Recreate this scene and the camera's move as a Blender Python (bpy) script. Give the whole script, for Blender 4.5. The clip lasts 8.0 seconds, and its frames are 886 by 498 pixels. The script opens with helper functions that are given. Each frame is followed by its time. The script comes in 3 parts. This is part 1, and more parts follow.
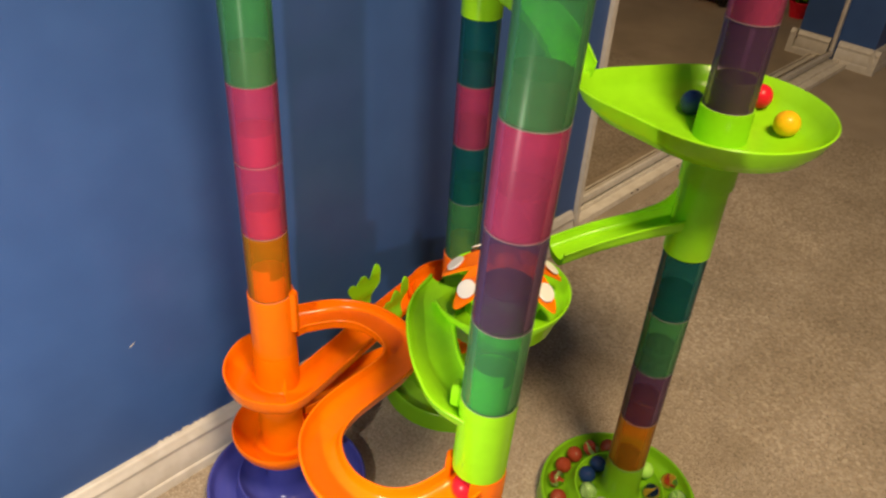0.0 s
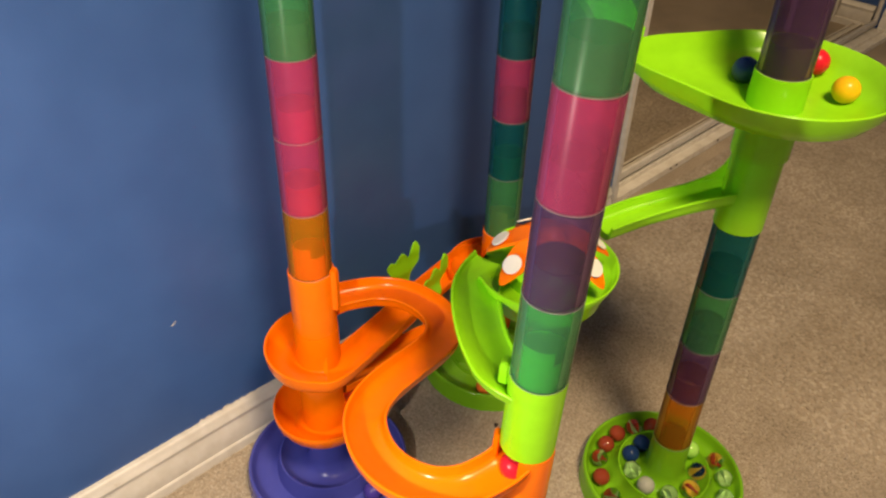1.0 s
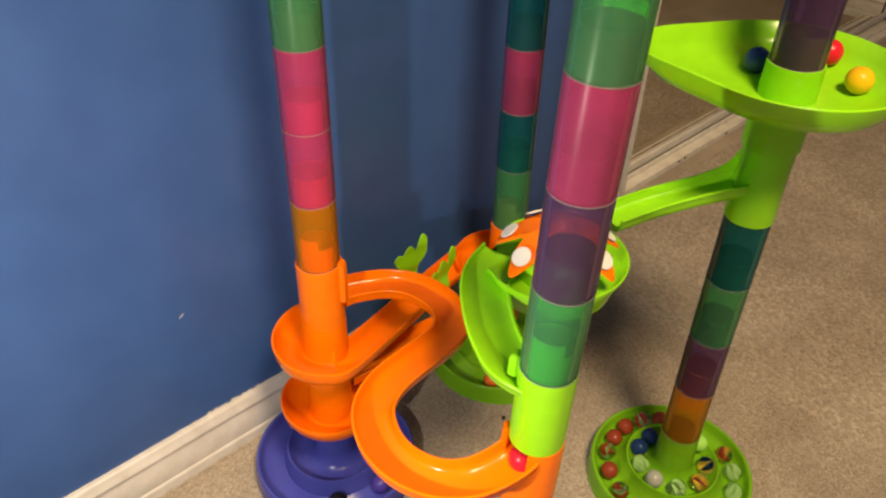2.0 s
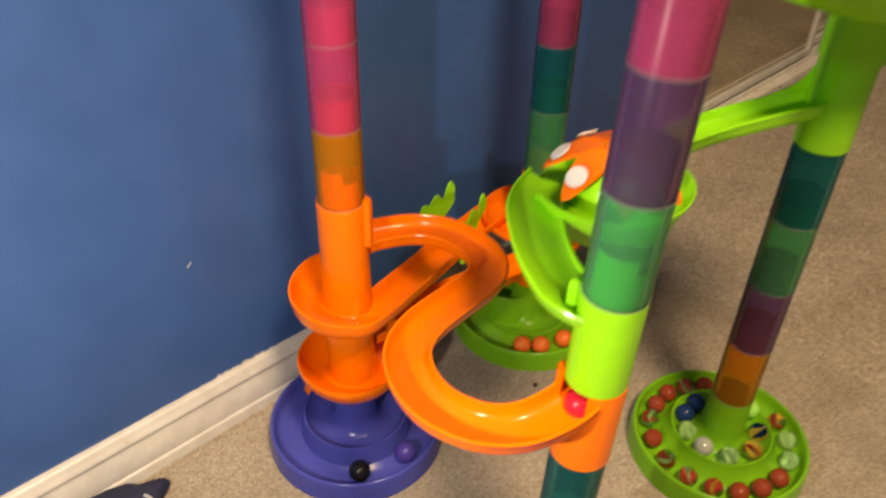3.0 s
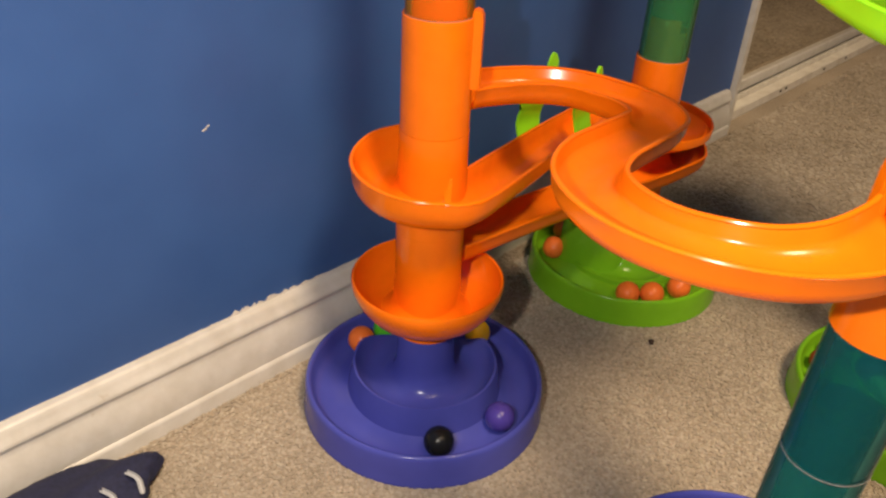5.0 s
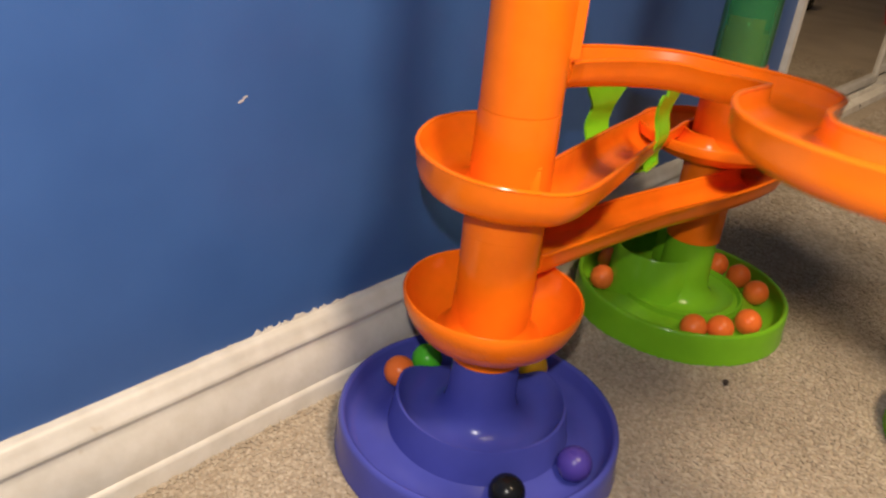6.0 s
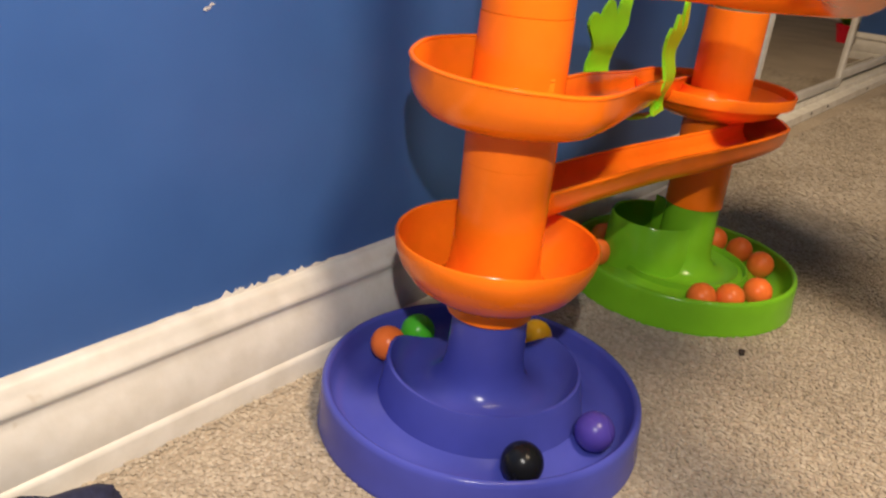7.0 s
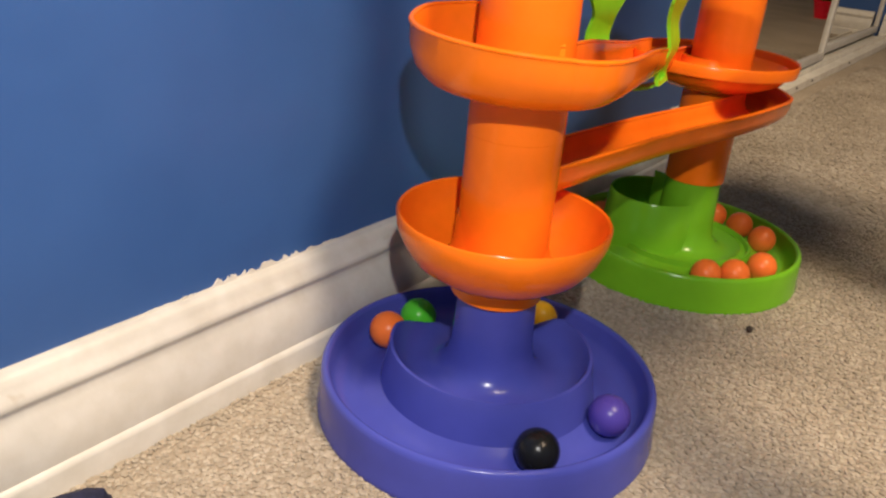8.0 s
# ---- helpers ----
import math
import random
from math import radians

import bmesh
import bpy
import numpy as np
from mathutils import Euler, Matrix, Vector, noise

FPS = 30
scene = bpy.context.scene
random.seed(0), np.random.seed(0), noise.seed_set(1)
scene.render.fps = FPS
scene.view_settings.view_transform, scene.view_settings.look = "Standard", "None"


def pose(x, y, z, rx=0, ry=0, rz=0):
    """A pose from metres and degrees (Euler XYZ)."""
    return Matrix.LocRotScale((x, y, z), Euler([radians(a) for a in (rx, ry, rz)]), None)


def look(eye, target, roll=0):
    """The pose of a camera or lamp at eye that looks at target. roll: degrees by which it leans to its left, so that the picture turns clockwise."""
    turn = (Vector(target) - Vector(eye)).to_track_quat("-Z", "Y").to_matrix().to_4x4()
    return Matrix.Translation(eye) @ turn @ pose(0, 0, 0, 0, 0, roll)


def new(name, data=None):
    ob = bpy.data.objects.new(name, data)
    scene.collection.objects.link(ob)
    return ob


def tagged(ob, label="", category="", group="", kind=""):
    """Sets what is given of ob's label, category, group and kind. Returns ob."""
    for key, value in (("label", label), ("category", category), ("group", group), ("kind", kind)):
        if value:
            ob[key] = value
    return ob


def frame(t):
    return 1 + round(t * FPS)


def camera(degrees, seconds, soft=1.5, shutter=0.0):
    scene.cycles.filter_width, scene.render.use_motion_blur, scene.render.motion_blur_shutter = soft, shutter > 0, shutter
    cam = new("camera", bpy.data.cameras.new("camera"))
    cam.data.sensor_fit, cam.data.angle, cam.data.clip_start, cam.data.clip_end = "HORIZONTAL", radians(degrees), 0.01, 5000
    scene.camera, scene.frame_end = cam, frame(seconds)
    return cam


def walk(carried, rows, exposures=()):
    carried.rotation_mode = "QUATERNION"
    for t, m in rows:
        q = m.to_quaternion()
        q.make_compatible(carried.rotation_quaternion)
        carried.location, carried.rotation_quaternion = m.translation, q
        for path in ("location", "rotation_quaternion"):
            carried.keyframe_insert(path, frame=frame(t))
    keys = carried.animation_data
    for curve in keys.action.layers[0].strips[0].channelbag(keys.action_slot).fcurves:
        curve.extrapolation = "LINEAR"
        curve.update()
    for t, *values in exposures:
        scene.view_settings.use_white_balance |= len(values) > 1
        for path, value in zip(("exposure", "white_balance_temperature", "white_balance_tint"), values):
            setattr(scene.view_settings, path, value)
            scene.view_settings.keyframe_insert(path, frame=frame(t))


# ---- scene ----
cam = camera(59.26, 8.0, 2.3, 0.5)
PATH = [
    (0, (0.7529, 0.2298, 0.9367), (0.1973, 0.8344, 0.3660), 3.89),
    (0.5, (0.7373, 0.2163, 0.9296), (0.1748, 0.8070, 0.3511), 3.14),
    (1, (0.7352, 0.2268, 0.9223), (0.1647, 0.7956, 0.3299), 1.95),
    (2.5, (0.7232, 0.2256, 0.9132), (0.1510, 0.7855, 0.3139), 1.69),
    (3, (0.6895, 0.2204, 0.8119), (0.1147, 0.7807, 0.2156), 1.54),
    (3.5, (0.6041, 0.2253, 0.6652), (0.0177, 0.8061, 0.1007), 1.35),
    (4, (0.5511, 0.2427, 0.5675), (-0.0301, 0.8499, 0.0257), 2.36),
    (5.5, (0.4786, 0.2109, 0.4880), (-0.1039, 0.8468, -0.0182), 4.18),
    (6, (0.4139, 0.2204, 0.4216), (-0.1645, 0.8963, -0.0351), 5.83),
    (6.5, (0.3884, 0.2192, 0.3593), (-0.1827, 0.9327, -0.0468), 5.80),
    (7, (0.3784, 0.2321, 0.3297), (-0.1783, 0.9584, -0.0735), 5.69),
    (7.5, (0.3751, 0.2377, 0.3159), (-0.1659, 0.9758, -0.0873), 5.26),
    (8, (0.3530, 0.2401, 0.3143), (-0.1766, 0.9787, -0.1027), 5.07),
]
walk(cam, [(t, look(eye, target, roll)) for t, eye, target, roll in PATH],
     ((0.0, -0.56, 6500, 12), (1.2, -0.56, 6500, 12), (2.5, -0.56, 6550, 12), (3.0, -0.51, 6600, 12), (3.5, -0.48, 6600, 13), (4.2, -0.58, 6500, 13), (5.5, -0.52, 6050, 13), (7.0, -0.22, 5850, 12), (8.0, -0.19, 5750, 11)))

# ---------------------------------------------------------------- light and exposure
world = bpy.data.worlds.new("world")
scene.world = world
world.use_nodes = True
world.node_tree.nodes["Background"].inputs[0].default_value = (1.0, 0.86, 0.68, 1)
world.node_tree.nodes["Background"].inputs[1].default_value = 0.062


def lamp(name, kind, at, to, watts, colour, size):
    data = bpy.data.lights.new(name, kind)
    data.energy, data.color = watts, colour
    if kind == "AREA":
        data.shape, data.size = "DISK", size
    else:
        data.shadow_soft_size = size
    ob = new(name, data)
    ob.matrix_world = look(at, to)
    return ob


# the phone's own torch, and the bedroom's ceiling lamp
lamp("phone_torch", "POINT", (0.435, 0.170, 0.530), (0.15, 0.7, 0.1), 15.0, (1.0, 0.90, 0.75), 0.008)
lamp("ceiling_lamp_light", "AREA", (1.30, 0.35, 2.30), (1.30, 0.35, 0), 103.0, (1.0, 0.75, 0.45), 0.5)


# ---------------------------------------------------------------- materials
def material(name, colour, rough=0.4, metal=0.0, spec=0.5):
    m = bpy.data.materials.new(name)
    m.use_nodes = True
    b = m.node_tree.nodes["Principled BSDF"]
    b.inputs["Base Color"].default_value = (*colour, 1)
    b.inputs["Roughness"].default_value = rough
    b.inputs["Metallic"].default_value = metal
    b.inputs["Specular IOR Level"].default_value = spec
    return m


def node(m, kind, **values):
    n = m.node_tree.nodes.new(kind)
    for k, v in values.items():
        n.inputs[k].default_value = v
    return n


def link(m, a, b):
    m.node_tree.links.new(a, b)


def grain(m, scale, low, high, mix=1.0, detail=4.0, big=None):
    """Varies the base colour between two tones, at one or two scales."""
    b = m.node_tree.nodes["Principled BSDF"]
    co = node(m, "ShaderNodeTexCoord")
    n = node(m, "ShaderNodeTexNoise", Scale=scale, Detail=detail)
    link(m, co.outputs["Object"], n.inputs["Vector"])
    r = m.node_tree.nodes.new("ShaderNodeValToRGB")
    r.color_ramp.elements[0].position, r.color_ramp.elements[1].position = 0.32, 0.68
    r.color_ramp.elements[0].color, r.color_ramp.elements[1].color = (*low, 1), (*high, 1)
    link(m, n.outputs["Fac"], r.inputs["Fac"])
    out = r.outputs["Color"]
    if big:
        n2 = node(m, "ShaderNodeTexNoise", Scale=big[0], Detail=3.0)
        link(m, co.outputs["Object"], n2.inputs["Vector"])
        mx = m.node_tree.nodes.new("ShaderNodeMix")
        mx.data_type, mx.blend_type = "RGBA", "MULTIPLY"
        mx.inputs["Factor"].default_value = 1.0
        r2 = m.node_tree.nodes.new("ShaderNodeValToRGB")
        r2.color_ramp.elements[0].position, r2.color_ramp.elements[1].position = 0.35, 0.65
        g = big[1]
        r2.color_ramp.elements[0].color, r2.color_ramp.elements[1].color = (g, g, g, 1), (1, 1, 1, 1)
        link(m, n2.outputs["Fac"], r2.inputs["Fac"])
        link(m, out, mx.inputs["A"])
        link(m, r2.outputs["Color"], mx.inputs["B"])
        out = mx.outputs["Result"]
    link(m, out, b.inputs["Base Color"])
    return m


def relief(m, scale, depth, strength=0.5, detail=3.0):
    b = m.node_tree.nodes["Principled BSDF"]
    co = node(m, "ShaderNodeTexCoord")
    n = node(m, "ShaderNodeTexNoise", Scale=scale, Detail=detail)
    link(m, co.outputs["Object"], n.inputs["Vector"])
    u = node(m, "ShaderNodeBump", Strength=strength, Distance=depth)
    link(m, n.outputs["Fac"], u.inputs["Height"])
    link(m, u.outputs["Normal"], b.inputs["Normal"])
    return m


def plastic(name, colour, rough=0.17):
    m = material(name, colour, rough, 0.0, 0.28)
    lo = tuple(c * 0.93 for c in colour)
    grain(m, 60, lo, colour, big=(9, 0.94))
    relief(m, 35, 0.0006, 0.12)
    b = m.node_tree.nodes["Principled BSDF"]
    co = node(m, "ShaderNodeTexCoord")
    n = node(m, "ShaderNodeTexNoise", Scale=22.0, Detail=5.0)
    link(m, co.outputs["Object"], n.inputs["Vector"])
    r = node(m, "ShaderNodeMapRange")
    r.inputs["To Min"].default_value, r.inputs["To Max"].default_value = rough * 0.75, rough * 1.5
    link(m, n.outputs["Fac"], r.inputs["Value"])
    link(m, r.outputs["Result"], b.inputs["Roughness"])
    return m


def tinted(name, colour, body, share=0.35, rough=0.28):
    """See-through coloured plastic: tinted transparency, a little milky body, a gloss on top."""
    m = bpy.data.materials.new(name)
    m.use_nodes = True
    nt = m.node_tree
    nt.nodes.remove(nt.nodes["Principled BSDF"])
    t = node(m, "ShaderNodeBsdfTransparent", Color=(*colour, 1))
    d = node(m, "ShaderNodeBsdfDiffuse", Color=(*body, 1))
    tr = node(m, "ShaderNodeBsdfTranslucent", Color=(*body, 1))
    g = node(m, "ShaderNodeBsdfGlossy", Roughness=rough)
    half = node(m, "ShaderNodeMixShader", Fac=0.35)
    link(m, d.outputs[0], half.inputs[1])
    link(m, tr.outputs[0], half.inputs[2])
    co = node(m, "ShaderNodeTexCoord")
    n = node(m, "ShaderNodeTexNoise", Scale=30.0, Detail=5.0)
    link(m, co.outputs["Object"], n.inputs["Vector"])
    r = node(m, "ShaderNodeMapRange")
    r.inputs["To Min"].default_value, r.inputs["To Max"].default_value = share * 0.8, share * 1.2
    link(m, n.outputs["Fac"], r.inputs["Value"])
    a = node(m, "ShaderNodeMixShader")
    link(m, r.outputs["Result"], a.inputs["Fac"])
    link(m, t.outputs[0], a.inputs[1])
    link(m, half.outputs[0], a.inputs[2])
    f = node(m, "ShaderNodeFresnel", IOR=1.13)
    b = node(m, "ShaderNodeMixShader")
    link(m, f.outputs[0], b.inputs["Fac"])
    link(m, a.outputs[0], b.inputs[1])
    link(m, g.outputs[0], b.inputs[2])
    link(m, b.outputs[0], nt.nodes["Material Output"].inputs["Surface"])
    return m


ORANGE = plastic("orange_plastic", (0.98, 0.195, 0.001))
LIME = plastic("lime_plastic", (0.295, 0.735, 0.010))
GREEN = plastic("grass_green_plastic", (0.19, 0.47, 0.012))
PURPLE = plastic("indigo_plastic", (0.072, 0.082, 0.42), 0.20)
WHITE_DISC = plastic("white_plastic", (0.8, 0.78, 0.74), 0.4)
T_ORANGE = tinted("tinted_orange", (1.0, 0.78, 0.30), (0.90, 0.42, 0.03), 0.26)
T_PINK = tinted("tinted_pink", (0.98, 0.58, 0.74), (0.86, 0.16, 0.36), 0.25)
T_PURPLE = tinted("tinted_purple", (0.70, 0.58, 0.75), (0.27, 0.15, 0.31), 0.20)
T_GREEN = tinted("tinted_green", (0.58, 0.88, 0.64), (0.17, 0.55, 0.26), 0.25)
# whitish tint that paints in the light caught by the tubes' lower rims
T_GLINT = tinted("lip_glint", (0.9, 0.88, 0.88), (0.60, 0.55, 0.56), 0.32)
T_TEAL = tinted("tinted_teal", (0.42, 0.74, 0.74), (0.03, 0.28, 0.30), 0.22)

NECK = {
    T_ORANGE: tinted("tinted_orange_thick", (0.95, 0.62, 0.20), (0.85, 0.36, 0.03), 0.45),
    T_PINK: tinted("tinted_pink_thick", (0.85, 0.45, 0.60), (0.75, 0.16, 0.34), 0.45),
    T_PURPLE: tinted("tinted_purple_thick", (0.52, 0.42, 0.58), (0.24, 0.15, 0.29), 0.42),
    T_GREEN: tinted("tinted_green_thick", (0.42, 0.74, 0.46), (0.14, 0.48, 0.20), 0.45),
    T_TEAL: tinted("tinted_teal_thick", (0.30, 0.56, 0.57), (0.03, 0.24, 0.27), 0.42),
}

WALL = material("blue_wall_paint", (0.05, 0.13, 0.38), 0.42, 0.0, 0.4)
grain(WALL, 14, (0.037, 0.094, 0.285), (0.043, 0.107, 0.315), big=(2.2, 0.88))
relief(WALL, 260, 0.0006, 0.25)
TRIM = material("white_trim_paint", (0.74, 0.71, 0.66), 0.38)
grain(TRIM, 55, (0.58, 0.545, 0.49), (0.66, 0.63, 0.585), big=(16, 0.92))
relief(TRIM, 120, 0.0008, 0.3)
stain_at = node(TRIM, "ShaderNodeTexNoise", Scale=34.0, Detail=3.0, Roughness=0.65)
stain_co = node(TRIM, "ShaderNodeTexCoord")
link(TRIM, stain_co.outputs["Object"], stain_at.inputs["Vector"])
stain_cut = node(TRIM, "ShaderNodeMapRange")
stain_cut.inputs["From Min"].default_value, stain_cut.inputs["From Max"].default_value = 0.66, 0.76
stain_cut.inputs["To Max"].default_value = 0.55
link(TRIM, stain_at.outputs["Fac"], stain_cut.inputs["Value"])
stain = TRIM.node_tree.nodes.new("ShaderNodeMix")
stain.data_type = "RGBA"
stain.inputs["B"].default_value = (0.36, 0.27, 0.17, 1)
trim_base = TRIM.node_tree.nodes["Principled BSDF"].inputs["Base Color"]
link(TRIM, trim_base.links[0].from_socket, stain.inputs["A"])
link(TRIM, stain_cut.outputs["Result"], stain.inputs["Factor"])
link(TRIM, stain.outputs["Result"], trim_base)
CEILING = material("ceiling_paint", (0.72, 0.70, 0.66), 0.8)
grain(CEILING, 30, (0.66, 0.64, 0.6), (0.75, 0.73, 0.69))
CARPET = material("beige_carpet", (0.42, 0.35, 0.27), 0.95, 0.0, 0.1)
grain(CARPET, 420, (0.33, 0.27, 0.20), (0.48, 0.40, 0.31), detail=2.0, big=(5, 0.80))
relief(CARPET, 380, 0.0015, 0.4, 2.0)
MIRROR = material("mirror_glass", (0.72, 0.69, 0.63), 0.02, 1.0)
METAL = material("white_rail", (0.74, 0.70, 0.62), 0.4)
grain(METAL, 40, (0.64, 0.59, 0.51), (0.80, 0.76, 0.68))
NAVY = material("navy_cloth", (0.012, 0.014, 0.045), 0.75)
grain(NAVY, 300, (0.008, 0.010, 0.034), (0.018, 0.020, 0.06))
relief(NAVY, 900, 0.0006, 0.6)
PIPING = material("grey_piping", (0.45, 0.45, 0.46), 0.6)
DARK = material("dark_fluff", (0.03, 0.02, 0.015), 0.9)


# ---------------------------------------------------------------- mesh helpers
def link_mesh(name, bm, mat, parent=None, label="", smooth=True):
    bmesh.ops.recalc_face_normals(bm, faces=bm.faces)
    me = bpy.data.meshes.new(name)
    bm.to_mesh(me)
    bm.free()
    me.materials.append(mat)
    if smooth:
        for p in me.polygons:
            p.use_smooth = True
        me.set_sharp_from_angle(angle=radians(42))
    ob = new(name, me)
    if parent:
        ob.parent = parent
    if label:
        ob["label"] = label
    return ob


def part(name, bm, mat, parent, label="", smooth=True):
    return link_mesh(name, bm, mat, parent, label, smooth)


def thing(name, at, label, category, group=""):
    ob = new(name)
    ob.empty_display_size = 0.02
    ob.location = at
    return tagged(ob, label, category, group)


def lathe(profile, seg=56, bm=None, at=(0, 0), a0=0.0, a1=360.0):
    """A closed profile of (r, z) turned about the upright axis; less than 360 degrees leaves capped ends."""
    bm = bm or bmesh.new()
    full = abs(a1 - a0) >= 359.9
    n = seg if full else seg + 1
    rings = []
    for i in range(n):
        a = radians(a0 + (a1 - a0) * i / seg)
        c, s = math.cos(a), math.sin(a)
        rings.append([bm.verts.new((at[0] + r * c, at[1] + r * s, z)) for r, z in profile])
    m = len(profile)
    for i in range(seg):
        p, q = rings[i], rings[(i + 1) % n]
        for j in range(m):
            bm.faces.new((p[j], q[j], q[(j + 1) % m], p[(j + 1) % m]))
    if not full:
        bm.faces.new(rings[0])
        bm.faces.new(list(reversed(rings[-1])))
    return bm


def smooth_path(points, per=10):
    """A Catmull-Rom curve through the points."""
    pts = [Vector(p) for p in points]
    pts = [pts[0] * 2 - pts[1]] + pts + [pts[-1] * 2 - pts[-2]]
    out = []
    for i in range(1, len(pts) - 2):
        p0, p1, p2, p3 = pts[i - 1:i + 3]
        for k in range(per):
            t = k / per
            out.append(0.5 * (2 * p1 + (p2 - p0) * t + (2 * p0 - 5 * p1 + 4 * p2 - p3) * t * t + (3 * p1 - p0 - 3 * p2 + p3) * t ** 3))
    out.append(pts[-2])
    return out


def channel(points, half=0.0235, depth=0.023, wall=0.0022, per=10, bm=None, depth_end=None, inside=None):
    """An open U-shaped chute; the points are the middle of its two rims."""
    bm = bm or bmesh.new()
    path = smooth_path(points, per)
    prof = []
    n = 12
    for i in range(n + 1):
        a = math.pi * i / n
        prof.append((-half * math.cos(a), -depth * math.sin(a) ** 0.75))
    inner = []
    for i in range(n + 1):
        a = math.pi * i / n
        inner.append(((half - wall) * math.cos(a), -(inside or depth - wall) * math.sin(a) ** (0.5 if inside else 0.75)))
    ring = prof + [(half + 0.0006, 0.0006), (half - wall / 2, 0.0018)] + inner + [(-half + wall / 2, 0.0018), (-half - 0.0006, 0.0006)]
    rings = []
    for i, p in enumerate(path):
        d = path[min(i + 1, len(path) - 1)] - path[max(i - 1, 0)]
        d.z = 0
        d.normalize()
        side = Vector((d.y, -d.x, 0))
        f = 1.0 if depth_end is None else 1 + (depth_end / depth - 1) * min(1, max(0, 2 * i / len(path) - 0.7))
        rings.append([bm.verts.new(p + side * s + Vector((0, 0, h * f))) for s, h in ring])
    m = len(ring)
    for p, q in zip(rings, rings[1:]):
        for j in range(m):
            bm.faces.new((p[j], q[j], q[(j + 1) % m], p[(j + 1) % m]))
    bm.faces.new(rings[0])
    bm.faces.new(list(reversed(rings[-1])))
    return bm


def pipe(r0, r1, z0, z1, at=(0, 0), bev=0.0005, seg=48, bm=None):
    """A hollow upright tube with softened rims."""
    p = [(r1, z0 + bev), (r1 - bev, z0), (r0 + bev, z0), (r0, z0 + bev), (r0, z1 - bev), (r0 + bev, z1), (r1 - bev, z1), (r1, z1 - bev)]
    return lathe(p, seg, bm, at)


def slab(sx, sy, sz, at=(0, 0, 0), bev=0.0, bm=None, rot=None, segs=2):
    b = bmesh.new()
    bmesh.ops.create_cube(b, size=1.0)
    bmesh.ops.scale(b, vec=(sx, sy, sz), verts=b.verts)
    if bev:
        bmesh.ops.bevel(b, geom=b.edges[:], offset=bev, segments=segs, affect="EDGES", profile=0.5)
    m = Matrix.Translation(at) @ (rot or Matrix.Identity(4))
    bmesh.ops.transform(b, matrix=m, verts=b.verts)
    if bm is None:
        return b
    me = bpy.data.meshes.new("tmp")
    b.to_mesh(me)
    b.free()
    bm.from_mesh(me)
    bpy.data.meshes.remove(me)
    return bm


def outline_plate(points, thick, m, bm=None, bev=0.0006):
    """A plate cut to an outline in x and z, thick along y, set by the matrix m."""
    bm = bm or bmesh.new()
    f = [bm.verts.new(m @ Vector((x, -thick / 2, z))) for x, z in points]
    b = [bm.verts.new(m @ Vector((x, thick / 2, z))) for x, z in points]
    bm.faces.new(f)
    bm.faces.new(list(reversed(b)))
    for i in range(len(points)):
        j = (i + 1) % len(points)
        bm.faces.new((f[i], b[i], b[j], f[j]))
    return bm


def wall_box(name, x0, x1, y0, y1, z0, z1, mat, label, category="wall"):
    bm = slab(x1 - x0, y1 - y0, z1 - z0, ((x0 + x1) / 2, (y0 + y1) / 2, (z0 + z1) / 2))
    return tagged(link_mesh(name, bm, mat, smooth=False), label, category, kind="structure")


# ---------------------------------------------------------------- the room
X1, Y0, Y1, H = 2.7, -1.3, 4.4, 2.4
WALL_X = -0.006
JAMB, CLOSET, MIRROR_X = 1.456, 3.05, -0.075
floor = slab(X1 + 0.6, Y1 - Y0 + 0.4, 0.05, ((X1 - 0.4) / 2, (Y0 + Y1) / 2, -0.025))
tagged(link_mesh("floor", floor, CARPET, smooth=False), "beige cut-pile carpet, lightly trodden", "carpet", kind="structure")
wall_box("wall_west", -0.12, WALL_X, Y0, JAMB, 0, H, WALL, "deep blue painted bedroom wall")
wall_box("wall_west_closet_head", -0.12, 0.0, JAMB, CLOSET, 2.06, H, WALL, "blue wall above the closet doors")
wall_box("wall_closet_back", -0.20, -0.13, JAMB - 0.05, CLOSET + 0.1, 0, H, WALL, "plain wall behind the mirror doors")
wall_box("wall_stub", -0.12, 0.045, CLOSET, Y1, 0, H, WALL, "blue wall past the closet")
wall_box("wall_north", 0.045, X1 + 0.1, Y1, Y1 + 0.1, 0, H, WALL, "blue end wall of the bedroom")
wall_box("wall_east", X1, X1 + 0.1, Y0, Y1, 0, H, WALL, "blue wall across the room")
wall_box("wall_south", -0.12, X1 + 0.1, Y0 - 0.1, Y0, 0, H, WALL, "blue wall behind the camera")
wall_box("ceiling", -0.2, X1 + 0.1, Y0 - 0.1, Y1 + 0.1, H, H + 0.05, CEILING, "plain white painted ceiling", "ceiling")

BOARD = [(0.0, 0.0), (0.0190, 0.0), (0.0190, 0.0190), (0.0185, 0.0212), (0.0172, 0.0223), (0.0162, 0.0231), (0.0166, 0.0252), (0.0158, 0.0385), (0.0135, 0.0485), (0.0113, 0.0550), (0.0101, 0.0590), (0.0108, 0.0617), (0.0122, 0.0637), (0.0127, 0.0657), (0.0120, 0.0683), (0.0101, 0.0710), (0.0087, 0.0745), (0.0075, 0.0780), (0.0061, 0.0797), (0.0040, 0.0806), (0.0, 0.0810)]


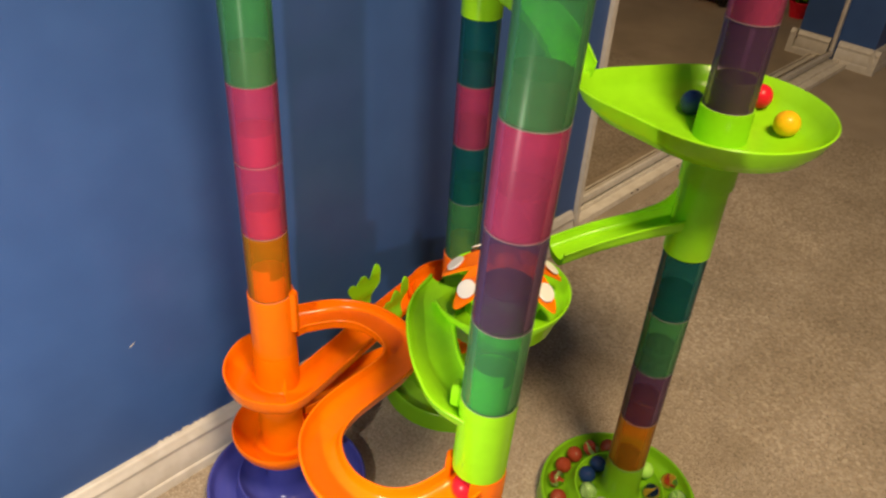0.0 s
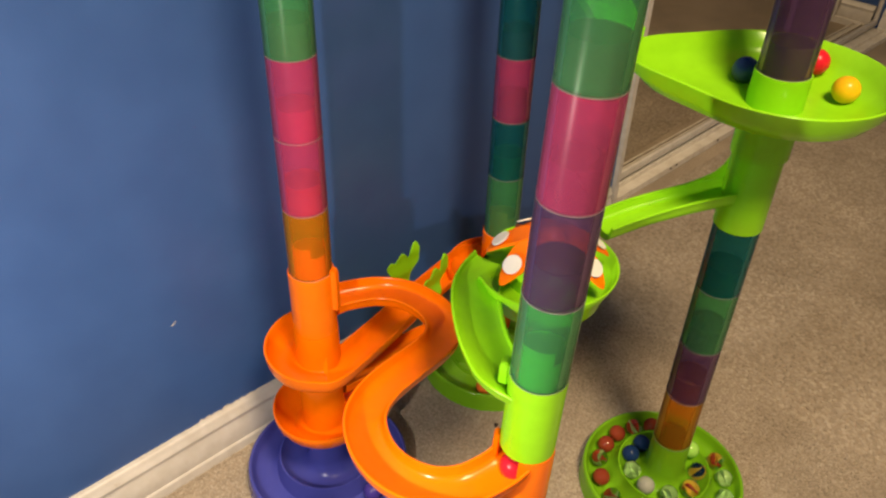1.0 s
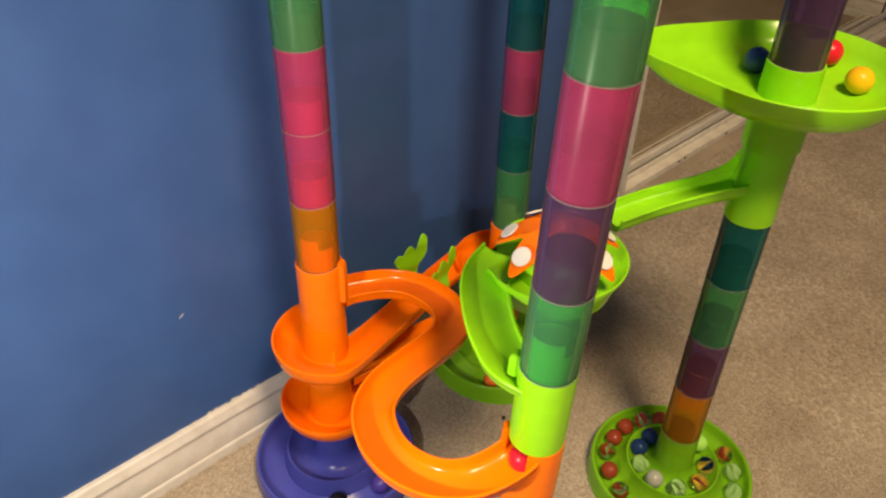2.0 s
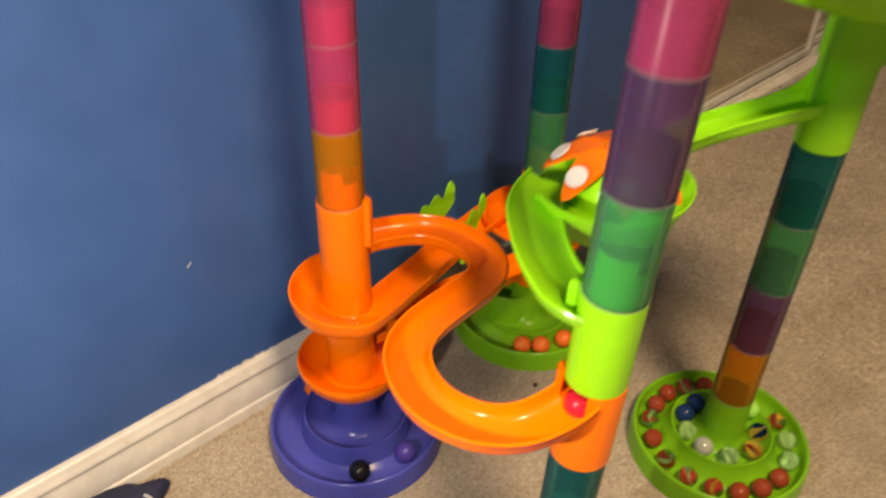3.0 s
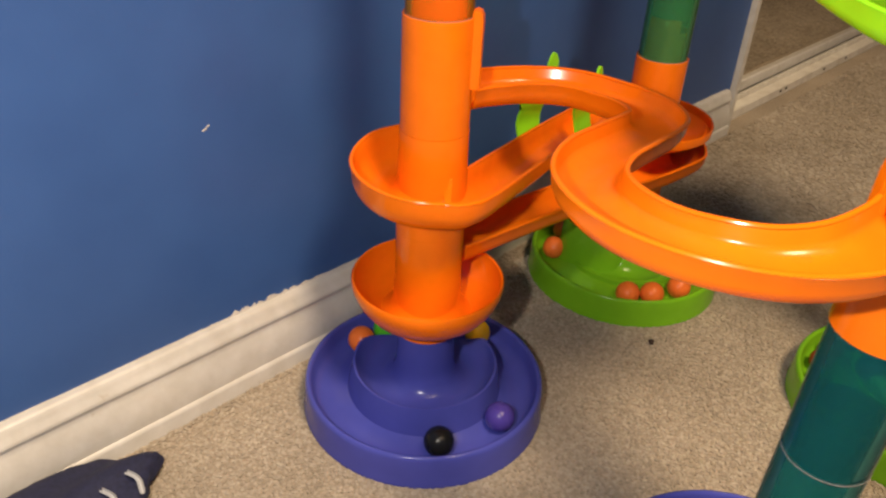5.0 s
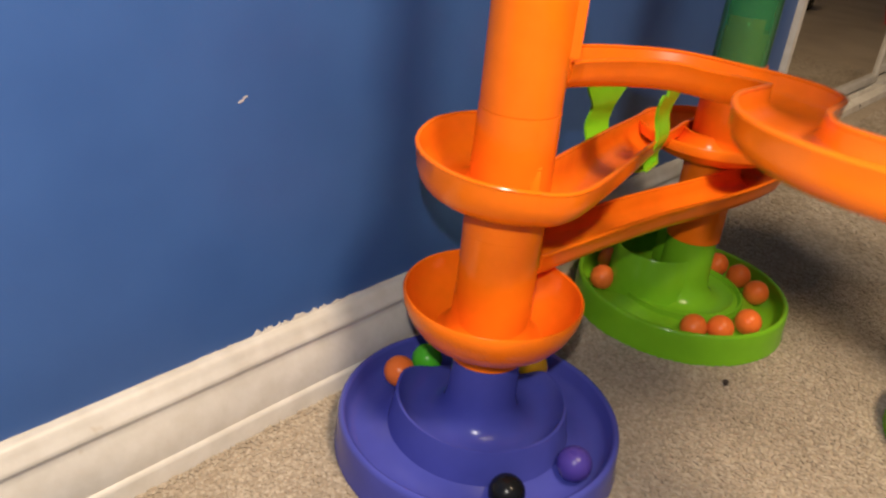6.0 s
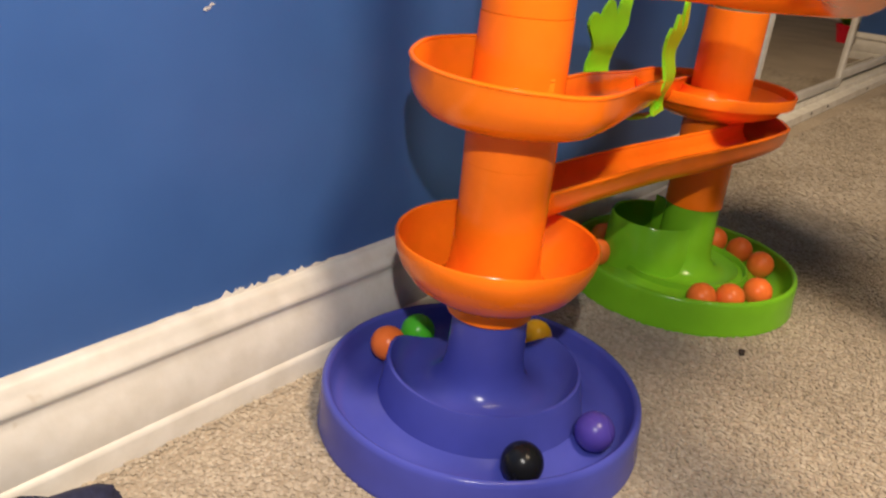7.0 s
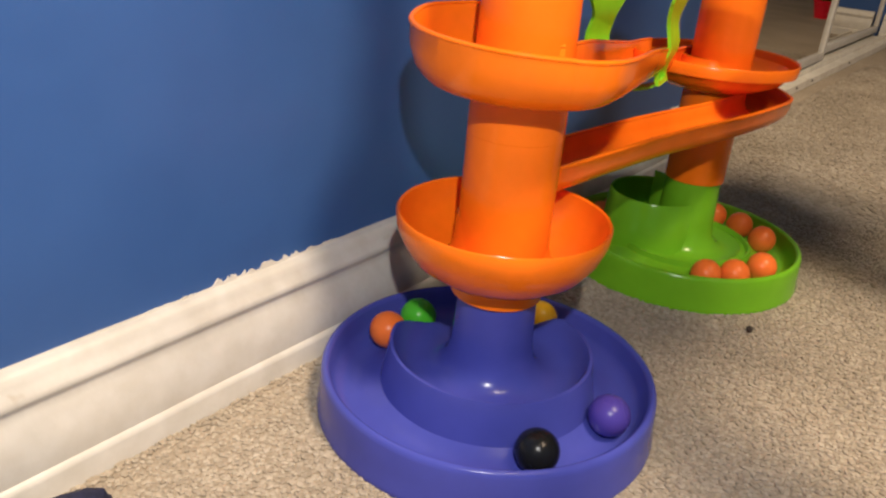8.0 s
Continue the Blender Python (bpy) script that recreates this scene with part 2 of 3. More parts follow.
def skirting(name, a, b, label):
    """Moulded skirting board from a to b along a wall whose room side lies to the right of the way."""
    a, b = Vector((*a, 0)), Vector((*b, 0))
    d = (b - a).normalized()
    side = Vector((d.y, -d.x, 0))
    bm = bmesh.new()
    n = max(2, int((b - a).length / 0.02))
    rings = []
    for i in range(n + 1):
        p = a + (b - a) * i / n
        wob = 0.0005 * noise.noise(p * 9)
        rings.append([bm.verts.new(p + side * (x + (wob if x > 0.001 else 0)) + Vector((0, 0, z))) for x, z in BOARD])
    m = len(BOARD)
    for p, q in zip(rings, rings[1:]):
        for j in range(m):
            bm.faces.new((p[j], q[j], q[(j + 1) % m], p[(j + 1) % m]))
    bm.faces.new(rings[0])
    bm.faces.new(list(reversed(rings[-1])))
    return tagged(link_mesh(name, bm, TRIM), label, "baseboard", kind="structure")


skirting("baseboard", (WALL_X, Y0), (WALL_X, JAMB - 0.012), "white moulded baseboard with scuffs and paint nicks")
skirting("baseboard_stub", (0.045, CLOSET - 0.02), (0.045, Y1), "white moulded baseboard past the closet")
skirting("baseboard_stub_end", (-0.07, CLOSET), (0.0685, CLOSET), "white moulded baseboard on the wall's end")
skirting("baseboard_north", (0.045, Y1), (X1, Y1), "white moulded baseboard on the end wall")
skirting("baseboard_east", (X1, Y1), (X1, Y0), "white moulded baseboard across the room")

# white paint smeared up onto the blue, with a torn edge
random.seed(4)
bm = bmesh.new()
rows = []
y = -0.2
while y < JAMB - 0.02:
    rag = 0.0003 + 0.0012 * abs(noise.noise(Vector((y * 22, 0.3, 0))))
    near = math.exp(-((y - 0.535) / 0.055) ** 2)
    rag += near * max(0, 0.0012 + 0.0075 * noise.noise(Vector((y * 150, 1.7, 0))) + 0.004 * noise.noise(Vector((y * 600, 4, 0))))
    far = math.exp(-((y - 1.15) / 0.2) ** 2)
    rag += far * max(0, 0.006 * noise.noise(Vector((y * 70, 2.2, 0))))
    v = [bm.verts.new((WALL_X + x, y, z)) for x, z in ((0.0002, 0.0800), (0.0012, 0.0800), (0.0010, 0.0810 + rag), (0.0002, 0.0812 + rag))]
    rows.append(v)
    y += 0.0012
for p, q in zip(rows, rows[1:]):
    for j in range(4):
        bm.faces.new((p[j], q[j], q[(j + 1) % 4], p[(j + 1) % 4]))
tagged(link_mesh("trim_paint_edge", bm, TRIM, smooth=False), "ragged line of white paint on the blue wall", "paint edge", kind="structure")

# a scuff in the wall paint, and fainter ones
for i, (yy, zz, s) in enumerate(((0.4985, 0.2660, 0.62),)):
    bm = bmesh.new()
    for k in range(5):
        slab(0.0006, 0.0028 * s, 0.0016 * s, (WALL_X + 0.0003, yy + (k - 2) * 0.0021 * s, zz + (k - 2) * 0.0010 * s + random.uniform(-0.0006, 0.0006)), bm=bm, rot=pose(0, 0, 0, random.uniform(-30, 40), 0, 0))
    tagged(link_mesh("trim_scuff", bm, TRIM, smooth=False), "small pale scuff in the blue paint", "scuff", kind="structure")

# the carpet is tucked up against the skirting board
bm = bmesh.new()
tuck = [(0.0125, 0.0002), (0.0360, 0.0002), (0.0300, 0.0018), (0.0210, 0.0042), (0.0125, 0.0050)]
ends = [[bm.verts.new((x, yy, z)) for x, z in tuck] for yy in (-0.2, JAMB - 0.03)]
for j in range(5):
    bm.faces.new((ends[0][j], ends[1][j], ends[1][(j + 1) % 5], ends[0][(j + 1) % 5]))
bm.faces.new(ends[0])
bm.faces.new(list(reversed(ends[1])))
tagged(link_mesh("trim_carpet_edge", bm, CARPET), "edge of the beige carpet tucked against the board", "carpet", kind="structure")

# closet: trim, rail and mirror doors
wall_box("trim_jamb", -0.118, 0.004, JAMB, JAMB + 0.012, 0.0, 2.06, TRIM, "white painted closet jamb", "trim")
wall_box("trim_rail", -0.11, -0.022, JAMB + 0.012, CLOSET - 0.002, 0.0, 0.012, METAL, "white metal floor rail of the closet doors", "rail")
wall_box("trim_rail_lip", -0.052, -0.046, JAMB + 0.012, CLOSET - 0.002, 0.012, 0.022, METAL, "raised lip of the floor rail", "rail")
wall_box("trim_rail_front", -0.024, -0.019, JAMB + 0.012, CLOSET - 0.002, 0.0005, 0.016, METAL, "front edge of the floor rail", "rail")


for yy in (1.72, 1.745, 1.93, 2.05, 2.4):
    bm = slab(0.0015, 0.006, 0.005, (-0.0185, yy, 0.010), 0.0005)
    tagged(link_mesh("trim_rail_spot", bm, DARK), "dark spot on the floor rail", "spot", kind="structure")


def mirror_door(y0, y1, x):
    door = thing("mirror_door", (x, (y0 + y1) / 2, 0.022), "tall sliding closet door of mirror glass in a white frame", "mirror door", "sliding closet doors")
    h, w = 2.02, y1 - y0
    part("mirror_pane", slab(0.005, w - 0.03, h - 0.03, (0, 0, h / 2)), MIRROR, door, "silvered mirror glass", False)
    for s in (-1, 1):
        part("stile", slab(0.018, 0.016, h, (0, s * (w / 2 - 0.008), h / 2), 0.002), TRIM, door, "white metal frame")
    part("bottom_rail", slab(0.018, w - 0.033, 0.02, (0, 0, 0.010), 0.002), TRIM, door, "white metal frame")
    part("top_rail", slab(0.018, w - 0.033, 0.02, (0, 0, h - 0.010), 0.002), TRIM, door, "white metal frame")
    return door


mirror_door(JAMB + 0.014, (JAMB + CLOSET) / 2 + 0.02, MIRROR_X + 0.012)
mirror_door((JAMB + CLOSET) / 2 - 0.02, CLOSET - 0.004, MIRROR_X - 0.012)

# ceiling lamp
lampo = thing("ceiling_lamp", (1.30, 0.35, H), "round white glass ceiling lamp", "lamp")
part("canopy", lathe([(0.0005, -0.001), (0.17, -0.001), (0.17, -0.02), (0.0005, -0.02)], 32), TRIM, lampo)

# ---------------------------------------------------------------- marble run: four towers on a square grid
A, B, C, D = (0.125, 0.620), (0.1276, 0.952), (0.456, 0.6086), (0.4616, 0.9496)
Z0, STEP, LOW = 0.1026, 0.0876, 0.0872


def lv(k):
    return Z0 + STEP * k


def tower(at, label):
    return thing("marble_run_tower", (*at, 0), label, "toy tower", "towers of the marble run")


def see_tube(parent, k, mat, label, foot=None):
    """A see-through tube module whose narrow neck stands inside the next one."""
    z0, z1 = foot or lv(k), lv(k + 1)
    t = part("tube", pipe(0.0232, 0.0250, z0, z1), mat, parent, label)
    part("neck", pipe(0.0204, 0.0220, z1 + 0.0005, z1 + 0.034), NECK[mat], t)
    part("shoulder", lathe([(0.0204, z1 - 0.0005), (0.0228, z1 - 0.0035), (0.0228, z1 - 0.0005), (0.0220, z1 + 0.0005), (0.0204, z1 + 0.0005)]), mat, t)
    # thin pale ring: the rim's highlight put into its colour
    part("lip", lathe([(0.0232, z0 - 0.0004), (0.0253, z0 - 0.0004), (0.0253, z0 + 0.0003), (0.0250, z0 + 0.0006), (0.0232, z0 + 0.0002)]), T_GLINT, t, "pale ring painted as the lower lip's glint")
    return t


def solid_tube(parent, k, mat, label, r=0.0262, neck=True, z0=None, z1=None):
    z0, z1 = z0 or lv(k), z1 or lv(k + 1)
    t = part("sleeve", pipe(0.0238, r, z0, z1, bev=0.00025), mat, parent, label)
    if neck:
        n = pipe(0.0200, 0.0220, z1 - 0.002, z1 + 0.029)
        part("neck", n, mat, t)
        arc = lathe([(0.0200, z1 + 0.028), (0.0220, z1 + 0.028), (0.0220, z1 + 0.041), (0.0210, z1 + 0.0425), (0.0200, z1 + 0.041)], 16, None, (0, 0), -120, -30)
        part("neck_tab", arc, mat, t)
    return t


def bowl(parent, z_rim, r_rim, depth, mat, label, z_foot, r_in=0.0262):
    """A dish round the column, with a rolled rim and a column that flares into it."""
    zb = z_rim - depth
    out = [(r_in + 0.0005, z_foot), (r_in + 0.003, zb - 0.001), (r_in + 0.012, zb + 0.0005), (r_rim - 0.012, zb + 0.010), (r_rim - 0.005, zb + 0.020), (r_rim - 0.001, z_rim - 0.010), (r_rim, z_rim - 0.0015), (r_rim - 0.001, z_rim)]
    inn = [(r_rim - 0.0025, z_rim - 0.001), (r_rim - 0.0040, z_rim - 0.011), (r_rim - 0.008, zb + 0.0215), (r_rim - 0.014, zb + 0.013), (r_in + 0.012, zb + 0.0045), (r_in + 0.005, zb + 0.009), (r_in + 0.0016, zb + 0.020), (r_in + 0.0006, z_rim - 0.002), (r_in - 0.0016, z_rim - 0.002), (r_in - 0.0016, z_foot)]
    return part("bowl", lathe(out + inn, 72), mat, parent, label)


def ring_base(parent, mat, label, inner_r=0.0655, inner_z=0.047, floor_z=0.0288, top=LOW, spill=0.0):
    """The round foot: an outer ball trough, a raised inner dish and the neck that carries the tower."""
    p = [(0.1122, 0.0), (0.1128, 0.002), (0.1126, 0.004), (0.1120, 0.0075), (0.1112, 0.016), (0.1105, 0.029), (0.1098, 0.0315), (0.1086, 0.0328), (0.1070, 0.0332), (0.1056, 0.0322), (0.1047, 0.0300),
         (0.1035, 0.020), (0.1000, 0.0145), (0.0920, 0.0118), (0.0830, 0.0125), (0.0760, 0.0165), (0.0715, 0.0195), (inner_r + 0.0022, max(0.0215, inner_z - 0.006)), (inner_r + 0.0010, inner_z), (inner_r - 0.0010, inner_z),
         (inner_r - 0.0030, inner_z - 0.004), (inner_r - 0.0080, floor_z + 0.0045), (0.0500, floor_z), (0.0410, floor_z + 0.0004), (0.0335, floor_z + 0.0042), (0.0285, floor_z + 0.012), (0.0265, floor_z + 0.023), (0.0250, top + 0.002),
         (0.0225, top + 0.002), (0.0225, 0.0)]
    bm = lathe(p, 96)
    if spill:
        for v in bm.verts:
            r, a = math.hypot(v.co.x, v.co.y), math.degrees(math.atan2(v.co.y, v.co.x)) % 360
            if 0.054 < r < 0.070 and v.co.z > spill:
                w = min(1, max(0, (a - 72) / 34)) * min(1, max(0, (208 - a) / 55))
                v.co.z += (spill - v.co.z) * w * w * (3 - 2 * w)
    return part("base", bm, mat, parent, label)


def fin(parent, k, mat, ang, lo=0.0, hi=0.006, reach=0.0075):
    """The upright tab beside the opening where a chute enters."""
    zb, zt = lv(k) + lo, lv(k + 1) + hi
    m = Matrix.Rotation(radians(ang), 4, "Z") @ Matrix.Translation((0.025, 0, 0))
    pts = [(0, zb), (reach, zb), (reach, zt - 0.006), (reach - 0.001, zt - 0.002), (reach - 0.003, zt), (0.001, zt), (0, zt - 0.001)]
    bm = outline_plate(pts, 0.011, m)
    bmesh.ops.bevel(bm, geom=bm.edges[:], offset=0.0012, segments=2, affect="EDGES")
    return part("fin", bm, mat, parent)


# tower beside the wall, on the indigo foot
ta = tower(A, "orange marble run tower with pink tubes on an indigo base")
ring_base(ta, PURPLE, "glossy indigo round base with two ball troughs", spill=0.0265).location = (0.0012, 0, 0)
solid_tube(ta, 0, ORANGE, "orange column", 0.0284, False, LOW)
bowl(ta, 0.1388, 0.0666, 0.040, ORANGE, "orange dish", LOW + 0.001, 0.0284).location = (-0.002, 0.002, 0)
part("collar", pipe(0.0245, 0.0288, LOW - 0.001, LOW + 0.014), ORANGE, ta)
part("sleeve", lathe([(0.0238, lv(1)), (0.0285, lv(1)), (0.0280, lv(1) + 0.045), (0.0272, lv(2) - 0.0002), (0.0238, lv(2) - 0.0002)]), ORANGE, ta, "orange column")
solid_tube(ta, 2, ORANGE, "orange column", 0.0269)
fin(ta, 2, ORANGE, 32, 0.035)
see_tube(ta, 3, T_ORANGE, "see-through orange tube")
see_tube(ta, 4, T_PINK, "see-through pink tube")
see_tube(ta, 5, T_PINK, "see-through pink tube")
see_tube(ta, 6, T_GREEN, "see-through green tube")
see_tube(ta, 7, T_TEAL, "see-through teal tube")

# tower behind it, on the green foot
tb = tower(B, "orange marble run tower with teal tubes on a green base")
ring_base(tb, GREEN, "glossy green round base with a ball trough", 0.064, 0.0265, 0.0200)
cup = lathe([(0.0500, 0.012), (0.0455, 0.030), (0.0435, 0.066), (0.0425, 0.0675), (0.0410, 0.066), (0.0425, 0.036), (0.0300, 0.032), (0.0300, 0.012)], 40, None, (-0.030, -0.012), 60, 375)
part("catch_cup", cup, GREEN, tb, "green open cup beside the neck")
part("cup_rib", slab(0.003, 0.022, 0.040, (-0.030, 0.002, 0.062), 0.001, None, pose(0, 0, 0, 0, 0, 70)), GREEN, tb)
solid_tube(tb, 0, ORANGE, "orange column", 0.0270, False, LOW)
solid_tube(tb, 1, ORANGE, "orange column", 0.0268, True, None, 0.2690)
bowl(tb, 0.202, 0.0735, 0.028, ORANGE, "orange dish", lv(1) - 0.012, 0.0285).location = (-0.007, 0, 0)
for k, mat, lab in ((2, T_GREEN, "see-through green tube"), (3, T_TEAL, "see-through teal tube"), (4, T_PINK, "see-through pink tube"), (5, T_TEAL, "see-through teal tube")):
    see_tube(tb, k, mat, lab, 0.2692 if k == 2 else None)
solid_tube(tb, 6, LIME, "lime green column")
see_tube(tb, 7, T_PINK, "see-through pink tube")

# tower nearest the open floor
tc = tower(C, "marble run tower of see-through green, purple and pink tubes")
foot = ring_base(tc, PURPLE, "glossy indigo round base with two ball troughs", top=Z0)
LEAN = Matrix.Rotation(0.025, 4, Vector((-0.68, 0.74, 0)))
tc.rotation_euler = LEAN.to_euler()
foot.rotation_euler = LEAN.inverted().to_euler()
see_tube(tc, 0, T_TEAL, "see-through teal tube")
see_tube(tc, 1, T_TEAL, "see-through teal tube")
part("sleeve", pipe(0.0238, 0.0264, lv(2) + 0.0006, 0.326), ORANGE, tc, "orange column with an open side")
part("sleeve_wall", lathe([(0.0240, 0.3255), (0.0264, 0.3255), (0.0264, 0.3565), (0.0257, 0.3645), (0.0240, 0.3645)], 40, None, (0, 0), -66, 222), ORANGE, tc)
fin(tc, 2, ORANGE, -142, 0.052, 0.009, 0.006)
part("floor_plate", lathe([(0.0005, 0.328), (0.0238, 0.330), (0.0238, 0.327), (0.0005, 0.325)], 32), ORANGE, tc)
solid_tube(tc, 3, LIME, "lime green column", 0.0253)
fin(tc, 3, LIME, -157, 0.066, 0.004, 0.009)
for k, mat, lab in ((4, T_GREEN, "see-through green tube"), (5, T_PURPLE, "see-through purple tube"), (6, T_PINK, "see-through pink tube"), (7, T_GREEN, "see-through green tube"), (8, T_PINK, "see-through pink tube")):
    see_tube(tc, k, mat, lab)

# tower over the tray of glass marbles
td = tower(D, "marble run tower with a lime catch tray and a marble-filled base")
ring_base(td, GREEN, "green round base with two ball troughs", 0.062, 0.043, top=Z0)
for k, mat, lab in ((0, T_ORANGE, "see-through orange tube"), (1, T_PURPLE, "see-through purple tube"), (2, T_GREEN, "see-through green tube"), (3, T_TEAL, "see-through teal tube")):
    see_tube(td, k, mat, lab)
solid_tube(td, 4, LIME, "lime green column", 0.0262, False)
part("collar", pipe(0.0245, 0.0290, lv(5) + 0.0, lv(5) + 0.050), LIME, td)
zt = lv(6)
tray = [(0.0245, zt - 0.036), (0.030, zt - 0.037), (0.060, zt - 0.0345), (0.090, zt - 0.027), (0.100, zt - 0.014), (0.1045, zt - 0.002), (0.1055, zt + 0.0005), (0.1040, zt + 0.0018), (0.1020, zt + 0.0005), (0.0975, zt - 0.013), (0.086, zt - 0.0245), (0.060, zt - 0.032), (0.0275, zt - 0.0335), (0.0268, zt), (0.0245, zt)]
bm = lathe(tray, 96)
for v in bm.verts:
    r = math.hypot(v.co.x, v.co.y)
    a = (math.degrees(math.atan2(v.co.y, v.co.x)) + 360) % 360
    if r > 0.035:
        k = (r - 0.03) / 0.075 * 0.047 * math.exp(-((a - 207) / 27) ** 2)
        v.co.x, v.co.y = v.co.x * (r + k) / r, v.co.y * (r + k) / r
part("catch_tray", bm, LIME, td, "wide lime green teardrop catch tray")
m = Matrix.Translation((-0.0276, -0.0071, 0)) @ Matrix.Rotation(math.atan2(0.812, 0.583), 4, "Z")
bm = outline_plate([(-0.050, 0.478), (0.012, 0.489), (0.013, 0.519), (0.011, 0.525), (0.007, 0.5275), (0.003, 0.526), (0.000, 0.521), (-0.003, 0.513), (-0.009, 0.507), (-0.018, 0.503), (-0.050, 0.492)], 0.0032, m)
bmesh.ops.bevel(bm, geom=bm.edges[:], offset=0.0009, segments=2, affect="EDGES")
part("chute_guard", bm, LIME, td, "upright lime wall beside the chute's mouth")
part("neck", pipe(0.0200, 0.0220, zt - 0.002, zt + 0.030), LIME, td)
see_tube(td, 6, T_PURPLE, "see-through purple tube")
see_tube(td, 7, T_PINK, "see-through pink tube")
see_tube(td, 8, T_PURPLE, "see-through purple tube")


# ---------------------------------------------------------------- chutes between the towers
def chute(name, points, mat, label, **kw):
    o = points[0]
    run = thing(name, o, label, "toy chute", "chutes of the marble run")
    pts = [tuple(a - b for a, b in zip(p, o)) for p in points]
    part("trough", channel(pts, **kw), mat, run)
    half = kw.get("half", 0.0235)
    path = smooth_path(pts, kw.get("per", 10))
    for s in (-1, 1):
        bm = bmesh.new()
        rows = []
        for i, p in enumerate(path):
            d = path[min(i + 1, len(path) - 1)] - path[max(i - 1, 0)]
            d.z = 0
            d.normalize()
            side = Vector((d.y, -d.x, 0)) * s
            rows.append([bm.verts.new(p + side * (half - 0.0009 + 0.0016 * math.cos(a)) + Vector((0, 0, 0.0012 + 0.0013 * math.sin(a)))) for a in (0, 0.8, 1.57, 2.36, 3.14, 4.0, 4.7, 5.5)])
        for p, q in zip(rows, rows[1:]):
            for j in range(8):
                bm.faces.new((p[j], q[j], q[(j + 1) % 8], p[(j + 1) % 8]))
        bm.faces.new(rows[0])
        bm.faces.new(list(reversed(rows[-1])))
        part("rim", bm, mat, run)
    return run


def arc(c, r, a0, a1, z0, z1, n):
    """Points round a tower from one bearing to another."""
    return [(c[0] + r * math.cos(radians(a0 + (a1 - a0) * i / n)), c[1] + r * math.sin(radians(a0 + (a1 - a0) * i / n)), z0 + (z1 - z0) * i / n) for i in range(n + 1)]


S = [(0.4610, 0.608, 0.3590), (0.4600, 0.583, 0.3535), (0.4500, 0.550, 0.3500), (0.4280, 0.527, 0.3465), (0.397, 0.516, 0.3435), (0.364, 0.518, 0.3395), (0.333, 0.531, 0.3365), (0.311, 0.551, 0.3340), (0.2965, 0.583, 0.3310), (0.287, 0.627, 0.3245), (0.2800, 0.668, 0.3190), (0.2690, 0.696, 0.3145), (0.2470, 0.716, 0.3115), (0.2150, 0.725, 0.3090), (0.1780, 0.718, 0.3095), (0.1480, 0.697, 0.3080), (0.1290, 0.664, 0.3070), (0.1250, 0.647, 0.3065)]
chute("winding_chute", S, ORANGE, "winding orange plastic chute between two towers", half=0.0208, depth=0.0210, per=9, inside=0.0135)
chute("straight_chute", arc(A, 0.0438, 124, 190, 0.2530, 0.2520, 3) + arc(A, 0.0440, 217, 352, 0.2490, 0.2425, 5) + [(0.149, 0.694, 0.236), (0.116, 0.796, 0.221), (0.089, 0.888, 0.208), (0.079, 0.928, 0.204), (0.079, 0.953, 0.203)], ORANGE, "orange plastic chute curling off a column and through a leaf gate", half=0.0215, depth=0.032, depth_end=0.023, per=8)
chute("straight_chute", arc(B, 0.0450, 125, 2, 0.173, 0.171, 5) + [(0.164, 0.884, 0.170), (0.142, 0.784, 0.168), (0.124, 0.649, 0.166)], ORANGE, "orange plastic chute running back to the wall tower", half=0.0205, depth=0.022, per=8)
chute("tray_chute", [(0.152, 0.943, 0.686), (0.232, 0.923, 0.674), (0.288, 0.898, 0.660), (0.321, 0.885, 0.640)], LIME, "lime green plastic chute feeding the catch tray", half=0.0245)
chute("spinner_feed_chute", [(0.449, 0.932, 0.501), (0.421, 0.893, 0.492), (0.396, 0.853, 0.482), (0.378, 0.816, 0.473)], LIME, "lime green plastic chute leading to the spinner dish", half=0.018, depth=0.020, inside=0.011)
chute("curling_chute", [(0.3300, 0.704, 0.4530), (0.3360, 0.681, 0.4510), (0.3457, 0.6625, 0.449), (0.3627, 0.6450, 0.447), (0.3872, 0.6268, 0.443), (0.4075, 0.6168, 0.438), (0.430, 0.610, 0.434), (0.4620, 0.6165, 0.431)], LIME, "lime green plastic chute curling down to a tower", half=0.0232, depth=0.0170, inside=0.0040)

# spinner in its dish
SP = (0.3750, 0.733)
dish = thing("spinner_dish", (*SP, 0.412), "lime green dish with an orange petal spinner", "toy dish")
bm = lathe([(0.0005, 0.009), (0.040, 0.009), (0.0520, 0.0105), (0.0560, 0.0125), (0.0568, 0.0150), (0.0590, 0.0230), (0.0640, 0.0350), (0.0686, 0.0455), (0.0684, 0.0472), (0.0672, 0.0476), (0.0660, 0.0462), (0.0625, 0.0370), (0.0560, 0.0312), (0.0005, 0.0295)], 72)
for v in bm.verts:
    a = math.degrees(math.atan2(v.co.y, v.co.x)) % 360
    if v.co.z > 0.0300:
        w = min(1, max(0, (a - 172) / 22)) * min(1, max(0, (244 - a) / 14))
        v.co.z += (0.0300 - v.co.z) * w * w * (3 - 2 * w)
    v.co.y *= 1.06
part("dish", bm, LIME, dish)
part("bell", lathe([(0.0005, 0.0715), (0.020, 0.0700), (0.031, 0.0635), (0.0375, 0.051), (0.0405, 0.033), (0.0435, 0.015), (0.045, 0.010), (0.0005, 0.010)], 56), LIME, dish, "smooth lime green bell under the petals")
